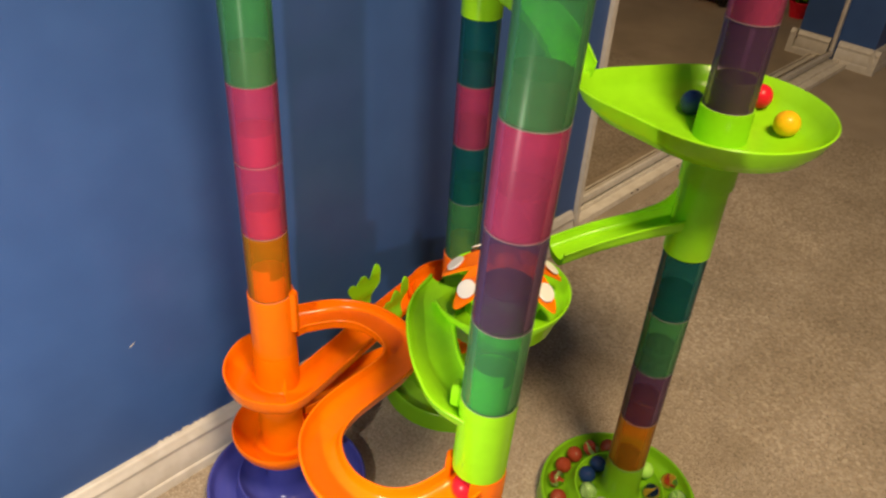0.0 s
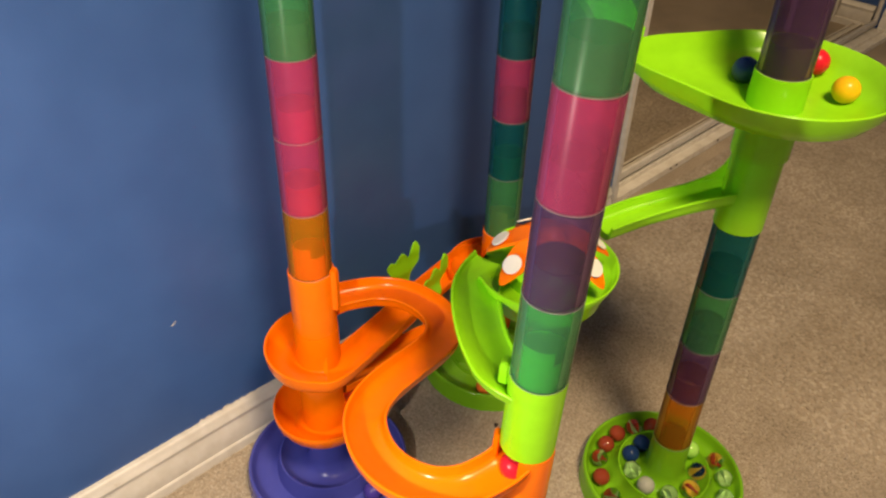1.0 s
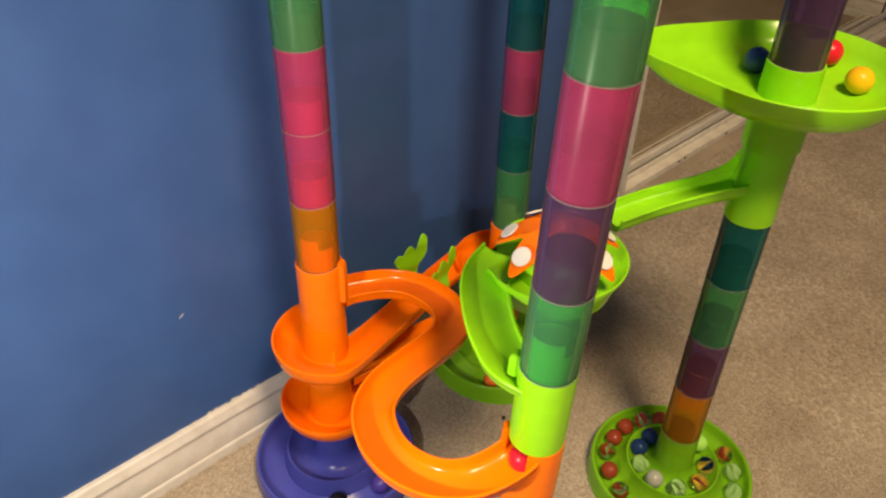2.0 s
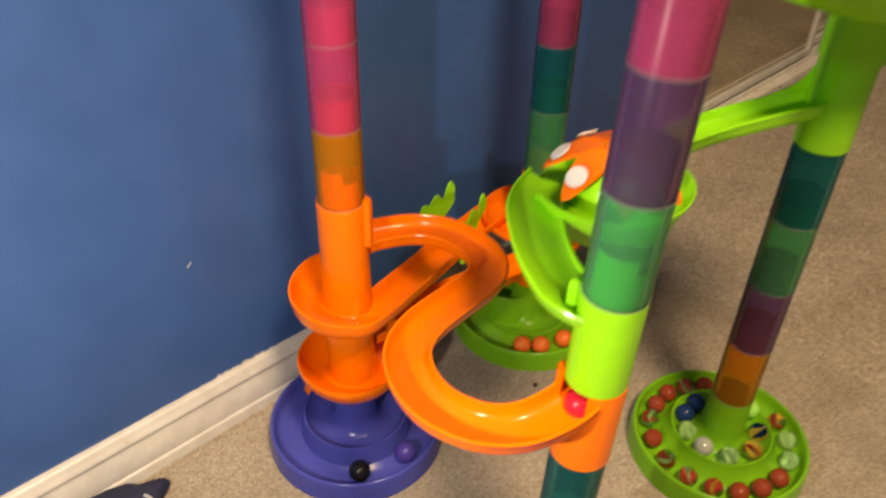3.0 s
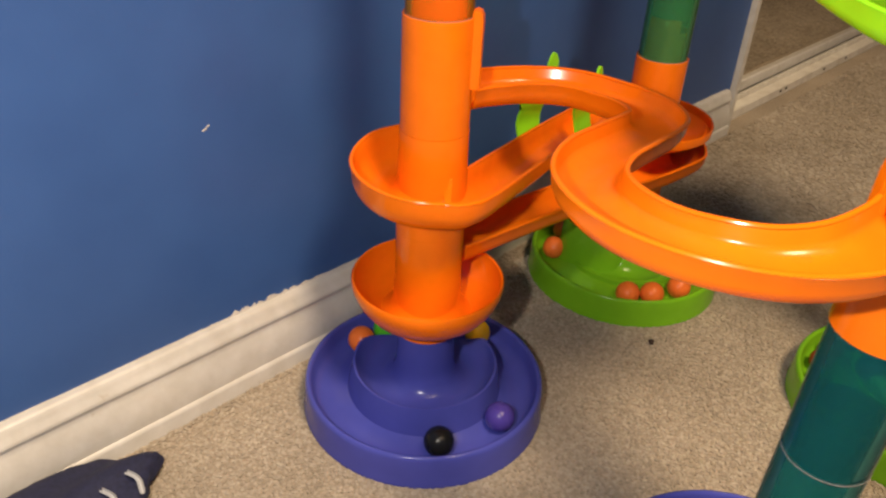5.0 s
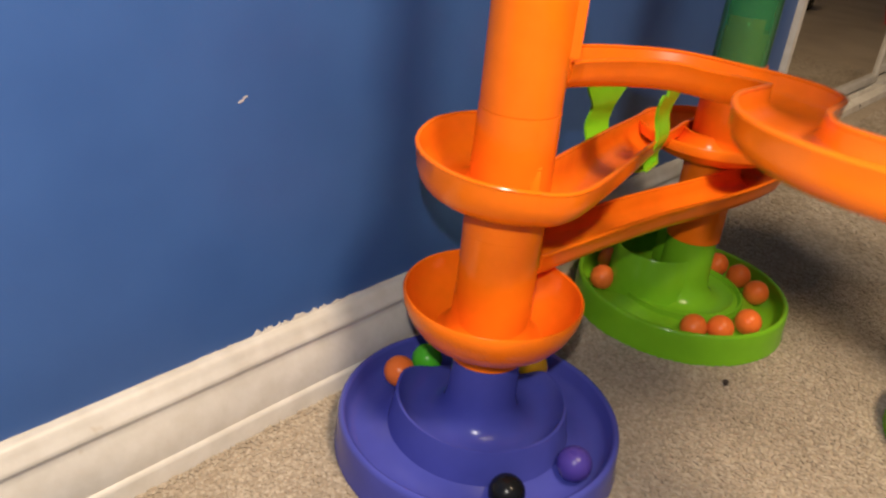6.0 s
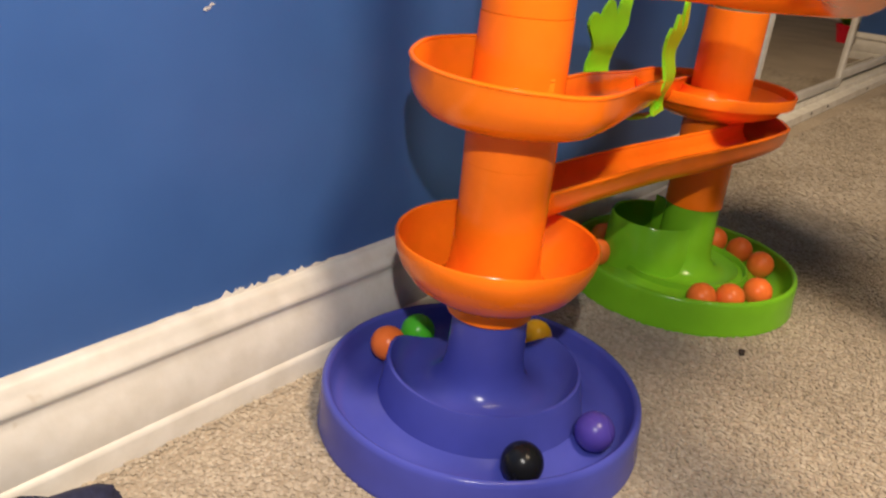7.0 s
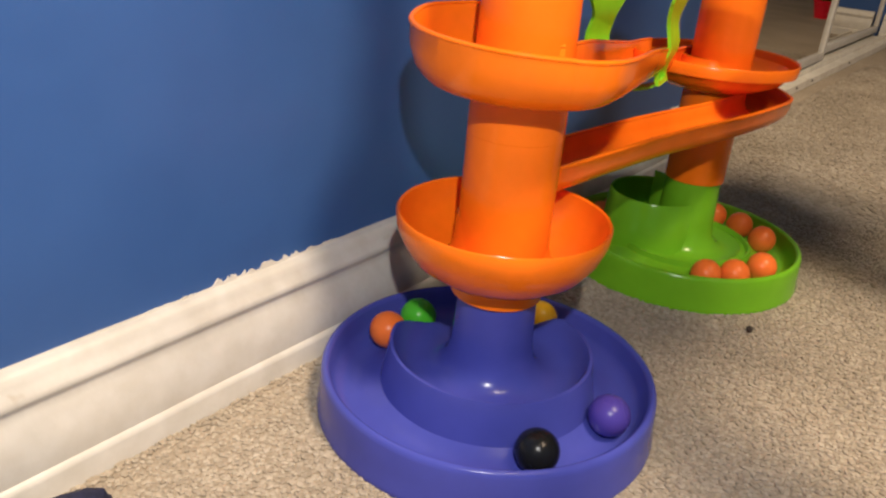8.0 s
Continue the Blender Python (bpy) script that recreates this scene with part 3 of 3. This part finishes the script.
spin = part("spinner", lathe([(0.0005, 0.090), (0.006, 0.089), (0.013, 0.080), (0.017, 0.070), (0.017, 0.048), (0.012, 0.044), (0.012, 0.006), (0.0005, 0.006)], 32), ORANGE, dish, "orange spinner hub")
for i in range(7):
    a = radians(212 + 360 / 7 * i)
    m = Matrix.Rotation(a, 4, "Z")
    n = 20
    pts = []
    for j in range(n):
        b = 2 * math.pi * j / n
        pts.append((0.0385 + 0.0245 * math.cos(b), 0.0140 * math.sin(b) * (1 - 0.25 * math.cos(b))))
    bm = bmesh.new()
    lo = [bm.verts.new(m @ Vector((x, y, 0.077 - 11 * (x - 0.012) ** 2))) for x, y in pts]
    hi = [bm.verts.new(m @ Vector((x * 0.985, y * 0.96, 0.081 - 11 * (x - 0.012) ** 2))) for x, y in pts]
    bm.faces.new(list(reversed(lo)))
    bm.faces.new(hi)
    for j in range(n):
        k = (j + 1) % n
        bm.faces.new((lo[j], lo[k], hi[k], hi[j]))
    p = part("petal", bm, ORANGE, spin)
    c = m @ Vector((0.0490, 0, 0.0668))
    bm = lathe([(0.0002, 0), (0.0098, 0), (0.0100, 0.0008), (0.0094, 0.0016), (0.0002, 0.0018)], 24)
    bmesh.ops.transform(bm, matrix=Matrix.Translation(c) @ Matrix.Rotation(radians(39), 4, m @ Vector((0, 1, 0))), verts=bm.verts)
    part("disc", bm, WHITE_DISC, spin, "white round sticker disc")


# leaf gate over the straight chute
def leaf_gate():
    gate = thing("leaf_gate", (0.1085, 0.803, 0.190), "lime green leaf-shaped clip round the straight chute", "toy clip")
    scallops = ((0.15, 0.072, 0.34), (0.48, 0.081, 0.34), (0.88, 0.094, 0.7))
    for side, tall in ((-1, 1.0), (1, 0.95)):
        m = Matrix.Translation((side * 0.0262, 0.0, 0.004)) @ Matrix.Rotation(radians(68 if side < 0 else 84), 4, "Z")
        bm = bmesh.new()
        nu, nv = 24, 18
        skins = []
        for dy in (-0.0013, 0.0013):
            grid = []
            for i in range(nu + 1):
                u = i / nu
                top = max(h - k * (u - c) ** 2 for c, h, k in scallops) * tall
                col = []
                for j in range(nv + 1):
                    z = 0.002 + (top - 0.002) * j / nv
                    w = min(1, max(0, (z - 0.044) / 0.02))
                    w = w * w * (3 - 2 * w)
                    x = -0.016 - 0.008 * w + u * (0.031 + 0.024 * w)
                    y = dy + side * 0.0036 * math.sin(z * 155) * max(0, 1 - z / 0.085)
                    col.append(bm.verts.new(m @ Vector((x, y, z))))
                grid.append(col)
            skins.append(grid)
        f, g = skins
        for i in range(nu):
            for j in range(nv):
                for q in (f, g):
                    bm.faces.new((q[i][j], q[i + 1][j], q[i + 1][j + 1], q[i][j + 1]))
            for j in (0, nv):
                bm.faces.new((f[i][j], f[i + 1][j], g[i + 1][j], g[i][j]))
        for j in range(nv):
            for i in (0, nu):
                bm.faces.new((f[i][j], f[i][j + 1], g[i][j + 1], g[i][j]))
        part("leaf", bm, LIME, gate)
    pts = [(-0.026, 0.0, 0.012), (-0.018, 0.0, 0.003), (0.0, 0.0, -0.001), (0.018, 0.0, 0.003), (0.026, 0.0, 0.012)]
    bm = bmesh.new()
    rows = [[bm.verts.new((p.x, dy, p.z + dz)) for dy, dz in ((-0.008, -0.0012), (0.008, -0.0012), (0.008, 0.0012), (-0.008, 0.0012))] for p in smooth_path(pts, 6)]
    for p, q in zip(rows, rows[1:]):
        for j in range(4):
            bm.faces.new((p[j], q[j], q[(j + 1) % 4], p[(j + 1) % 4]))
    part("strap", bm, LIME, gate)
    gate.rotation_euler = (0, 0, radians(17))
    return gate


leaf_gate()


# ---------------------------------------------------------------- balls
def sphere(r, seg=28):
    bm = bmesh.new()
    bmesh.ops.create_uvsphere(bm, u_segments=seg, v_segments=seg // 2, radius=r)
    return bm


BALL = 0.0133


def ball(at, mat, label, group="plastic balls"):
    ob = link_mesh("ball", sphere(BALL), mat)
    ob.location = at
    return tagged(ob, label, "ball", group)


def polar(c, r, a, z):
    return (c[0] + r * math.cos(radians(a)), c[1] + r * math.sin(radians(a)), z)


RED = plastic("red_ball", (0.75, 0.015, 0.035), 0.25)
YELLOW = plastic("yellow_ball", (0.92, 0.52, 0.01), 0.25)
BALL_GREEN = plastic("green_ball", (0.09, 0.50, 0.02), 0.25)
BALL_ORANGE = plastic("orange_ball", (0.95, 0.20, 0.03), 0.28)
BLACK = plastic("black_ball", (0.012, 0.012, 0.013), 0.22)
VIOLET = plastic("violet_ball", (0.075, 0.05, 0.33), 0.25)
BLUE = plastic("blue_ball", (0.02, 0.05, 0.28), 0.25)

ZT = 0.0122 + BALL
ball(polar(A, 0.0805, 164, ZT + 0.001), BALL_GREEN, "green plastic ball in the indigo base")
ball(polar(A, 0.0805, -174, ZT + 0.001), BALL_ORANGE, "orange plastic ball in the indigo base")
ball(polar(A, 0.0850, -35, ZT + 0.001), BLACK, "black plastic ball in the indigo base")
ball(polar(A, 0.0860, 8, ZT + 0.001), VIOLET, "violet plastic ball in the indigo base")
ball(polar(A, 0.0870, 97, ZT + 0.001), YELLOW, "yellow plastic ball in the indigo base")
ball((0.4630, 0.5990, 0.3460), RED, "red plastic ball waiting in the chute's mouth")
ball(polar(D, 0.066, 47, lv(6) - 0.0310 + BALL), YELLOW, "yellow plastic ball in the catch tray")
ball(polar(D, 0.081, 91, lv(6) - 0.0262 + BALL), RED, "red plastic ball in the catch tray")
ball(polar(D, 0.050, 156, lv(6) - 0.0325 + BALL), BLUE, "blue plastic ball in the catch tray")
ball((0.084, 0.655, 0.148), RED, "red plastic ball resting behind the column")
for a in (-53, -34, -8, 42, 67, 88, -141, -174, 166, 128):
    ball(polar(B, 0.0835, a, ZT), BALL_ORANGE, "orange plastic ball in the green base's trough", "orange balls in the green base")

# glass marbles in the other green base
GLASS = bpy.data.materials.new("clear_glass")
GLASS.use_nodes = True
gb = GLASS.node_tree.nodes["Principled BSDF"]
gb.inputs["Transmission Weight"].default_value, gb.inputs["Roughness"].default_value, gb.inputs["IOR"].default_value = 1.0, 0.02, 1.45
gb.inputs["Base Color"].default_value = (0.90, 0.95, 0.90, 1)
BROWN = plastic("brown_marble", (0.26, 0.045, 0.018), 0.08)
NAVY_M = plastic("navy_marble", (0.01, 0.03, 0.10), 0.08)
MILK = plastic("milky_marble", (0.42, 0.44, 0.38), 0.1)
GLOW = plastic("pale_green_marble", (0.42, 0.85, 0.14), 0.15)
VANE_R = plastic("red_vane", (0.6, 0.06, 0.02), 0.3)
VANE_Y = plastic("yellow_vane", (0.85, 0.6, 0.05), 0.3)
VANE_G = plastic("pale_vane", (0.55, 0.85, 0.3), 0.3)


def marble(at, kind, turn):
    r = 0.0122
    if kind in ("brown", "navy", "milk", "glow"):
        m, word = {"brown": (BROWN, "red-brown"), "navy": (NAVY_M, "dark blue"), "milk": (MILK, "milky grey"), "glow": (GLOW, "pale green")}[kind]
        ob = link_mesh("marble", sphere(r, 24), m)
        tagged(ob, word + " glass marble in the green base", "marble", "glass marbles")
    else:
        ob = link_mesh("marble", sphere(r, 24), GLASS)
        tagged(ob, "clear glass marble with a coloured twist inside", "marble", "glass marbles")
        for j, m in enumerate({"red": (VANE_G, VANE_R), "yellow": (VANE_Y, VANE_R), "green": (VANE_G, VANE_G), "multi": (VANE_Y, NAVY_M)}[kind]):
            bm = bmesh.new()
            n = 10
            rows = []
            for i in range(n + 1):
                f = -1 + 2 * i / n
                w = r * 0.62 * math.sqrt(max(0.02, 1 - f * f))
                a = f * 0.9 + j * math.pi / 2
                d = Vector((math.cos(a), math.sin(a), 0)) * w
                e = Vector((-math.sin(a), math.cos(a), 0)) * (0.0011 * (1.05 - f * f))
                c = Vector((0, 0, f * r * 0.78))
                rows.append([bm.verts.new(c + d + e), bm.verts.new(c - d + e), bm.verts.new(c - d - e), bm.verts.new(c + d - e)])
            for p, q in zip(rows, rows[1:]):
                for k in range(4):
                    bm.faces.new((p[k], q[k], q[(k + 1) % 4], p[(k + 1) % 4]))
            bm.faces.new(rows[0])
            bm.faces.new(list(reversed(rows[-1])))
            part("twist", bm, m, ob)
    ob.location = at
    ob.rotation_euler = turn
    return ob


random.seed(11)
OUTER = ("brown 133", "red 151", "brown 171", "brown 190", "red 209", "brown 231", "red 254", "red 276", "yellow 297", "brown 317", "brown 337", "brown 357", "green 20", "green 42", "yellow 62", "brown 114")
INNER = ("navy 166", "navy 200", "green 235", "milk 272", "green 312", "yellow 354", "multi 36", "glow 78", "milk 118")
for row, r, z in ((OUTER, 0.0868, 0.0122 + 0.0124), (INNER, 0.0465, 0.0290 + 0.0124)):
    for item in row:
        kind, ang = item.split()
        rr = r + random.uniform(-0.0006, 0.0006)
        marble(polar(D, rr + (0.004 if kind == "glow" else 0), float(ang), z + (0.004 if kind == "glow" else 0)), kind, tuple(random.uniform(0, 3) for _ in range(3)))

# ---------------------------------------------------------------- loose things on the carpet
bag = thing("cloth_pouch", (0.045, 0.30, 0.0), "crumpled navy cloth pouch with pale piping", "pouch")
bm = bmesh.new()
bmesh.ops.create_icosphere(bm, subdivisions=4, radius=1.0)
for v in bm.verts:
    p = v.co.copy()
    fold = 0.10 * math.sin(p.x * 7 + p.y * 3) + 0.16 * noise.noise(p * 1.6) + 0.06 * noise.noise(p * 4.5)
    q = p * (1 + fold)
    v.co = Vector((0.038 * q.x + 0.004, 0.085 * q.y, max(0.002, 0.016 + 0.021 * q.z)))
part("cloth", bm, NAVY, bag)
for y0, off in ((0.062, 0.0), (0.040, 0.004)):
    bm = channel([(0.012 + off, y0, 0.034), (0.022 + off, y0 + 0.004, 0.032), (0.032 + off, y0 + 0.002, 0.026)], half=0.0016, depth=0.0016, wall=0.0006, per=4)
    part("piping", bm, PIPING, bag, "pale grey piping")

car = thing("toy_car", (0.57, 3.36, 0.0), "orange and yellow plastic toy car on the carpet", "toy car")
part("body", slab(0.10, 0.17, 0.05, (0, 0, 0.055), 0.014), BALL_ORANGE, car)
part("cabin", slab(0.08, 0.09, 0.045, (0, -0.01, 0.100), 0.014), YELLOW, car, "yellow cabin")
for sx in (-1, 1):
    for sy in (-1, 1):
        w = lathe([(0.006, -0.012), (0.026, -0.012), (0.030, -0.008), (0.030, 0.008), (0.026, 0.012), (0.006, 0.012)], 24)
        bmesh.ops.transform(w, matrix=Matrix.Translation((sx * 0.056, sy * 0.052, 0.030)) @ Matrix.Rotation(radians(90), 4, "Y"), verts=w.verts)
        part("wheel", w, BLACK, car, "black wheel")
plant = thing("toy_plant", (0.21, 3.45, 0.0), "green plastic toy plant in a red pot", "toy plant")
part("pot", lathe([(0.030, 0.0), (0.044, 0.055), (0.047, 0.060), (0.044, 0.064), (0.040, 0.060), (0.027, 0.006), (0.0005, 0.006), (0.0005, 0.0)], 32), RED, plant, "red pot")
for i in range(9):
    n = 8
    bm = bmesh.new()
    rows = []
    for j in range(n + 1):
        f = j / n
        w = 0.020 * math.sin(math.pi * (0.08 + 0.9 * f))
        p = Vector((0.005 + 0.075 * f, 0, 0.045 + 0.13 * f - 0.09 * f * f))
        rows.append([bm.verts.new(p + Vector((0, a * w, b))) for a, b in ((-1, 0.001), (1, 0.001), (1, -0.001), (-1, -0.001))])
    for p, q in zip(rows, rows[1:]):
        for k in range(4):
            bm.faces.new((p[k], q[k], q[(k + 1) % 4], p[(k + 1) % 4]))
    bmesh.ops.transform(bm, matrix=Matrix.Rotation(i * 0.698, 4, "Z"), verts=bm.verts)
    part("leaf", bm, GREEN, plant)
bm = bmesh.new()
bmesh.ops.create_icosphere(bm, subdivisions=2, radius=0.003)
for v in bm.verts:
    v.co = v.co * (1 + 0.5 * noise.noise(v.co * 400))
ob = link_mesh("crumb", bm, DARK)
ob.location = (0.2316, 0.8558, 0.004)
tagged(ob, "tiny dark crumb on the carpet", "crumb")

# ---------------------------------------------------------------- carpet pile
rng = np.random.default_rng(3)


def tufts(x0, x1, y0, y1, sp, hole=None):
    gx, gy = np.meshgrid(np.arange(x0, x1, sp), np.arange(y0, y1, sp))
    cx = (gx + rng.uniform(-0.45, 0.45, gx.shape) * sp).ravel()
    cy = (gy + rng.uniform(-0.45, 0.45, gy.shape) * sp).ravel()
    if hole:
        out = ~((cx > hole[0]) & (cx < hole[1]) & (cy > hole[2]) & (cy < hole[3]))
        cx, cy = cx[out], cy[out]
    n = len(cx)
    rad = rng.uniform(0.50, 0.92, n) * sp
    hgt = rng.uniform(0.0008, 0.0024, n)
    lx, ly = rng.uniform(-0.4, 0.4, n) * sp, rng.uniform(-0.4, 0.4, n) * sp
    ang = rng.uniform(0, 6.28, n)
    stretch, turn = rng.uniform(0.0, 0.45, n), rng.uniform(0, 3.14, n)
    verts = np.zeros((n, 11, 3))
    for j in range(5):
        a = ang + j * 2 * math.pi / 5
        k = rng.uniform(0.75, 1.2, n)
        k = k * (1 + stretch * np.cos(2 * (a - turn)))
        verts[:, j] = np.stack([cx + rad * k * np.cos(a), cy + rad * k * np.sin(a), np.full(n, -0.001)], 1)
        verts[:, 5 + j] = np.stack([cx + lx * 0.6 + rad * 0.85 * k * np.cos(a + 0.4), cy + ly * 0.6 + rad * 0.85 * k * np.sin(a + 0.4), hgt * 0.66], 1)
    verts[:, 10] = np.stack([cx + lx, cy + ly, hgt], 1)
    verts[:, 5:, 2] += (0.0050 * np.clip((0.034 - cx) / 0.016, 0, 1) * (cy < JAMB))[:, None]
    return verts


near = tufts(0.0145, 0.72, 0.28, 1.22, 0.0029)
wide = tufts(0.0145, 1.30, -0.05, 2.50, 0.0058, (0.013, 0.72, 0.28, 1.22))
verts = np.concatenate([near, wide])
n = len(verts)
faces = []
for j in range(5):
    k = (j + 1) % 5
    faces += [(j, k, 5 + k), (j, 5 + k, 5 + j), (5 + j, 5 + k, 10)]
fa = (np.array(faces)[None] + (np.arange(n) * 11)[:, None, None]).reshape(-1, 3)
me = bpy.data.meshes.new("carpet_pile")
me.from_pydata(verts.reshape(-1, 3), [], fa)
PILE = material("carpet_yarn", (0.45, 0.37, 0.29), 0.95, 0.0, 0.1)
grain(PILE, 6, (0.40, 0.340, 0.265), (0.50, 0.43, 0.345), big=(3, 0.85))
b = PILE.node_tree.nodes["Principled BSDF"]
g = node(PILE, "ShaderNodeNewGeometry")
rp = PILE.node_tree.nodes.new("ShaderNodeValToRGB")
rp.color_ramp.elements[0].color, rp.color_ramp.elements[1].color = (0.72, 0.70, 0.67, 1), (1.08, 1.08, 1.08, 1)
link(PILE, g.outputs["Random Per Island"], rp.inputs["Fac"])
mx = PILE.node_tree.nodes.new("ShaderNodeMix")
mx.data_type, mx.blend_type = "RGBA", "MULTIPLY"
mx.inputs["Factor"].default_value = 1.0
link(PILE, b.inputs["Base Color"].links[0].from_socket, mx.inputs["A"])
link(PILE, rp.outputs["Color"], mx.inputs["B"])
link(PILE, mx.outputs["Result"], b.inputs["Base Color"])
me.materials.append(PILE)
tagged(new("carpet_pile", me), "short twisted beige carpet pile", "carpet pile", kind="stuff")
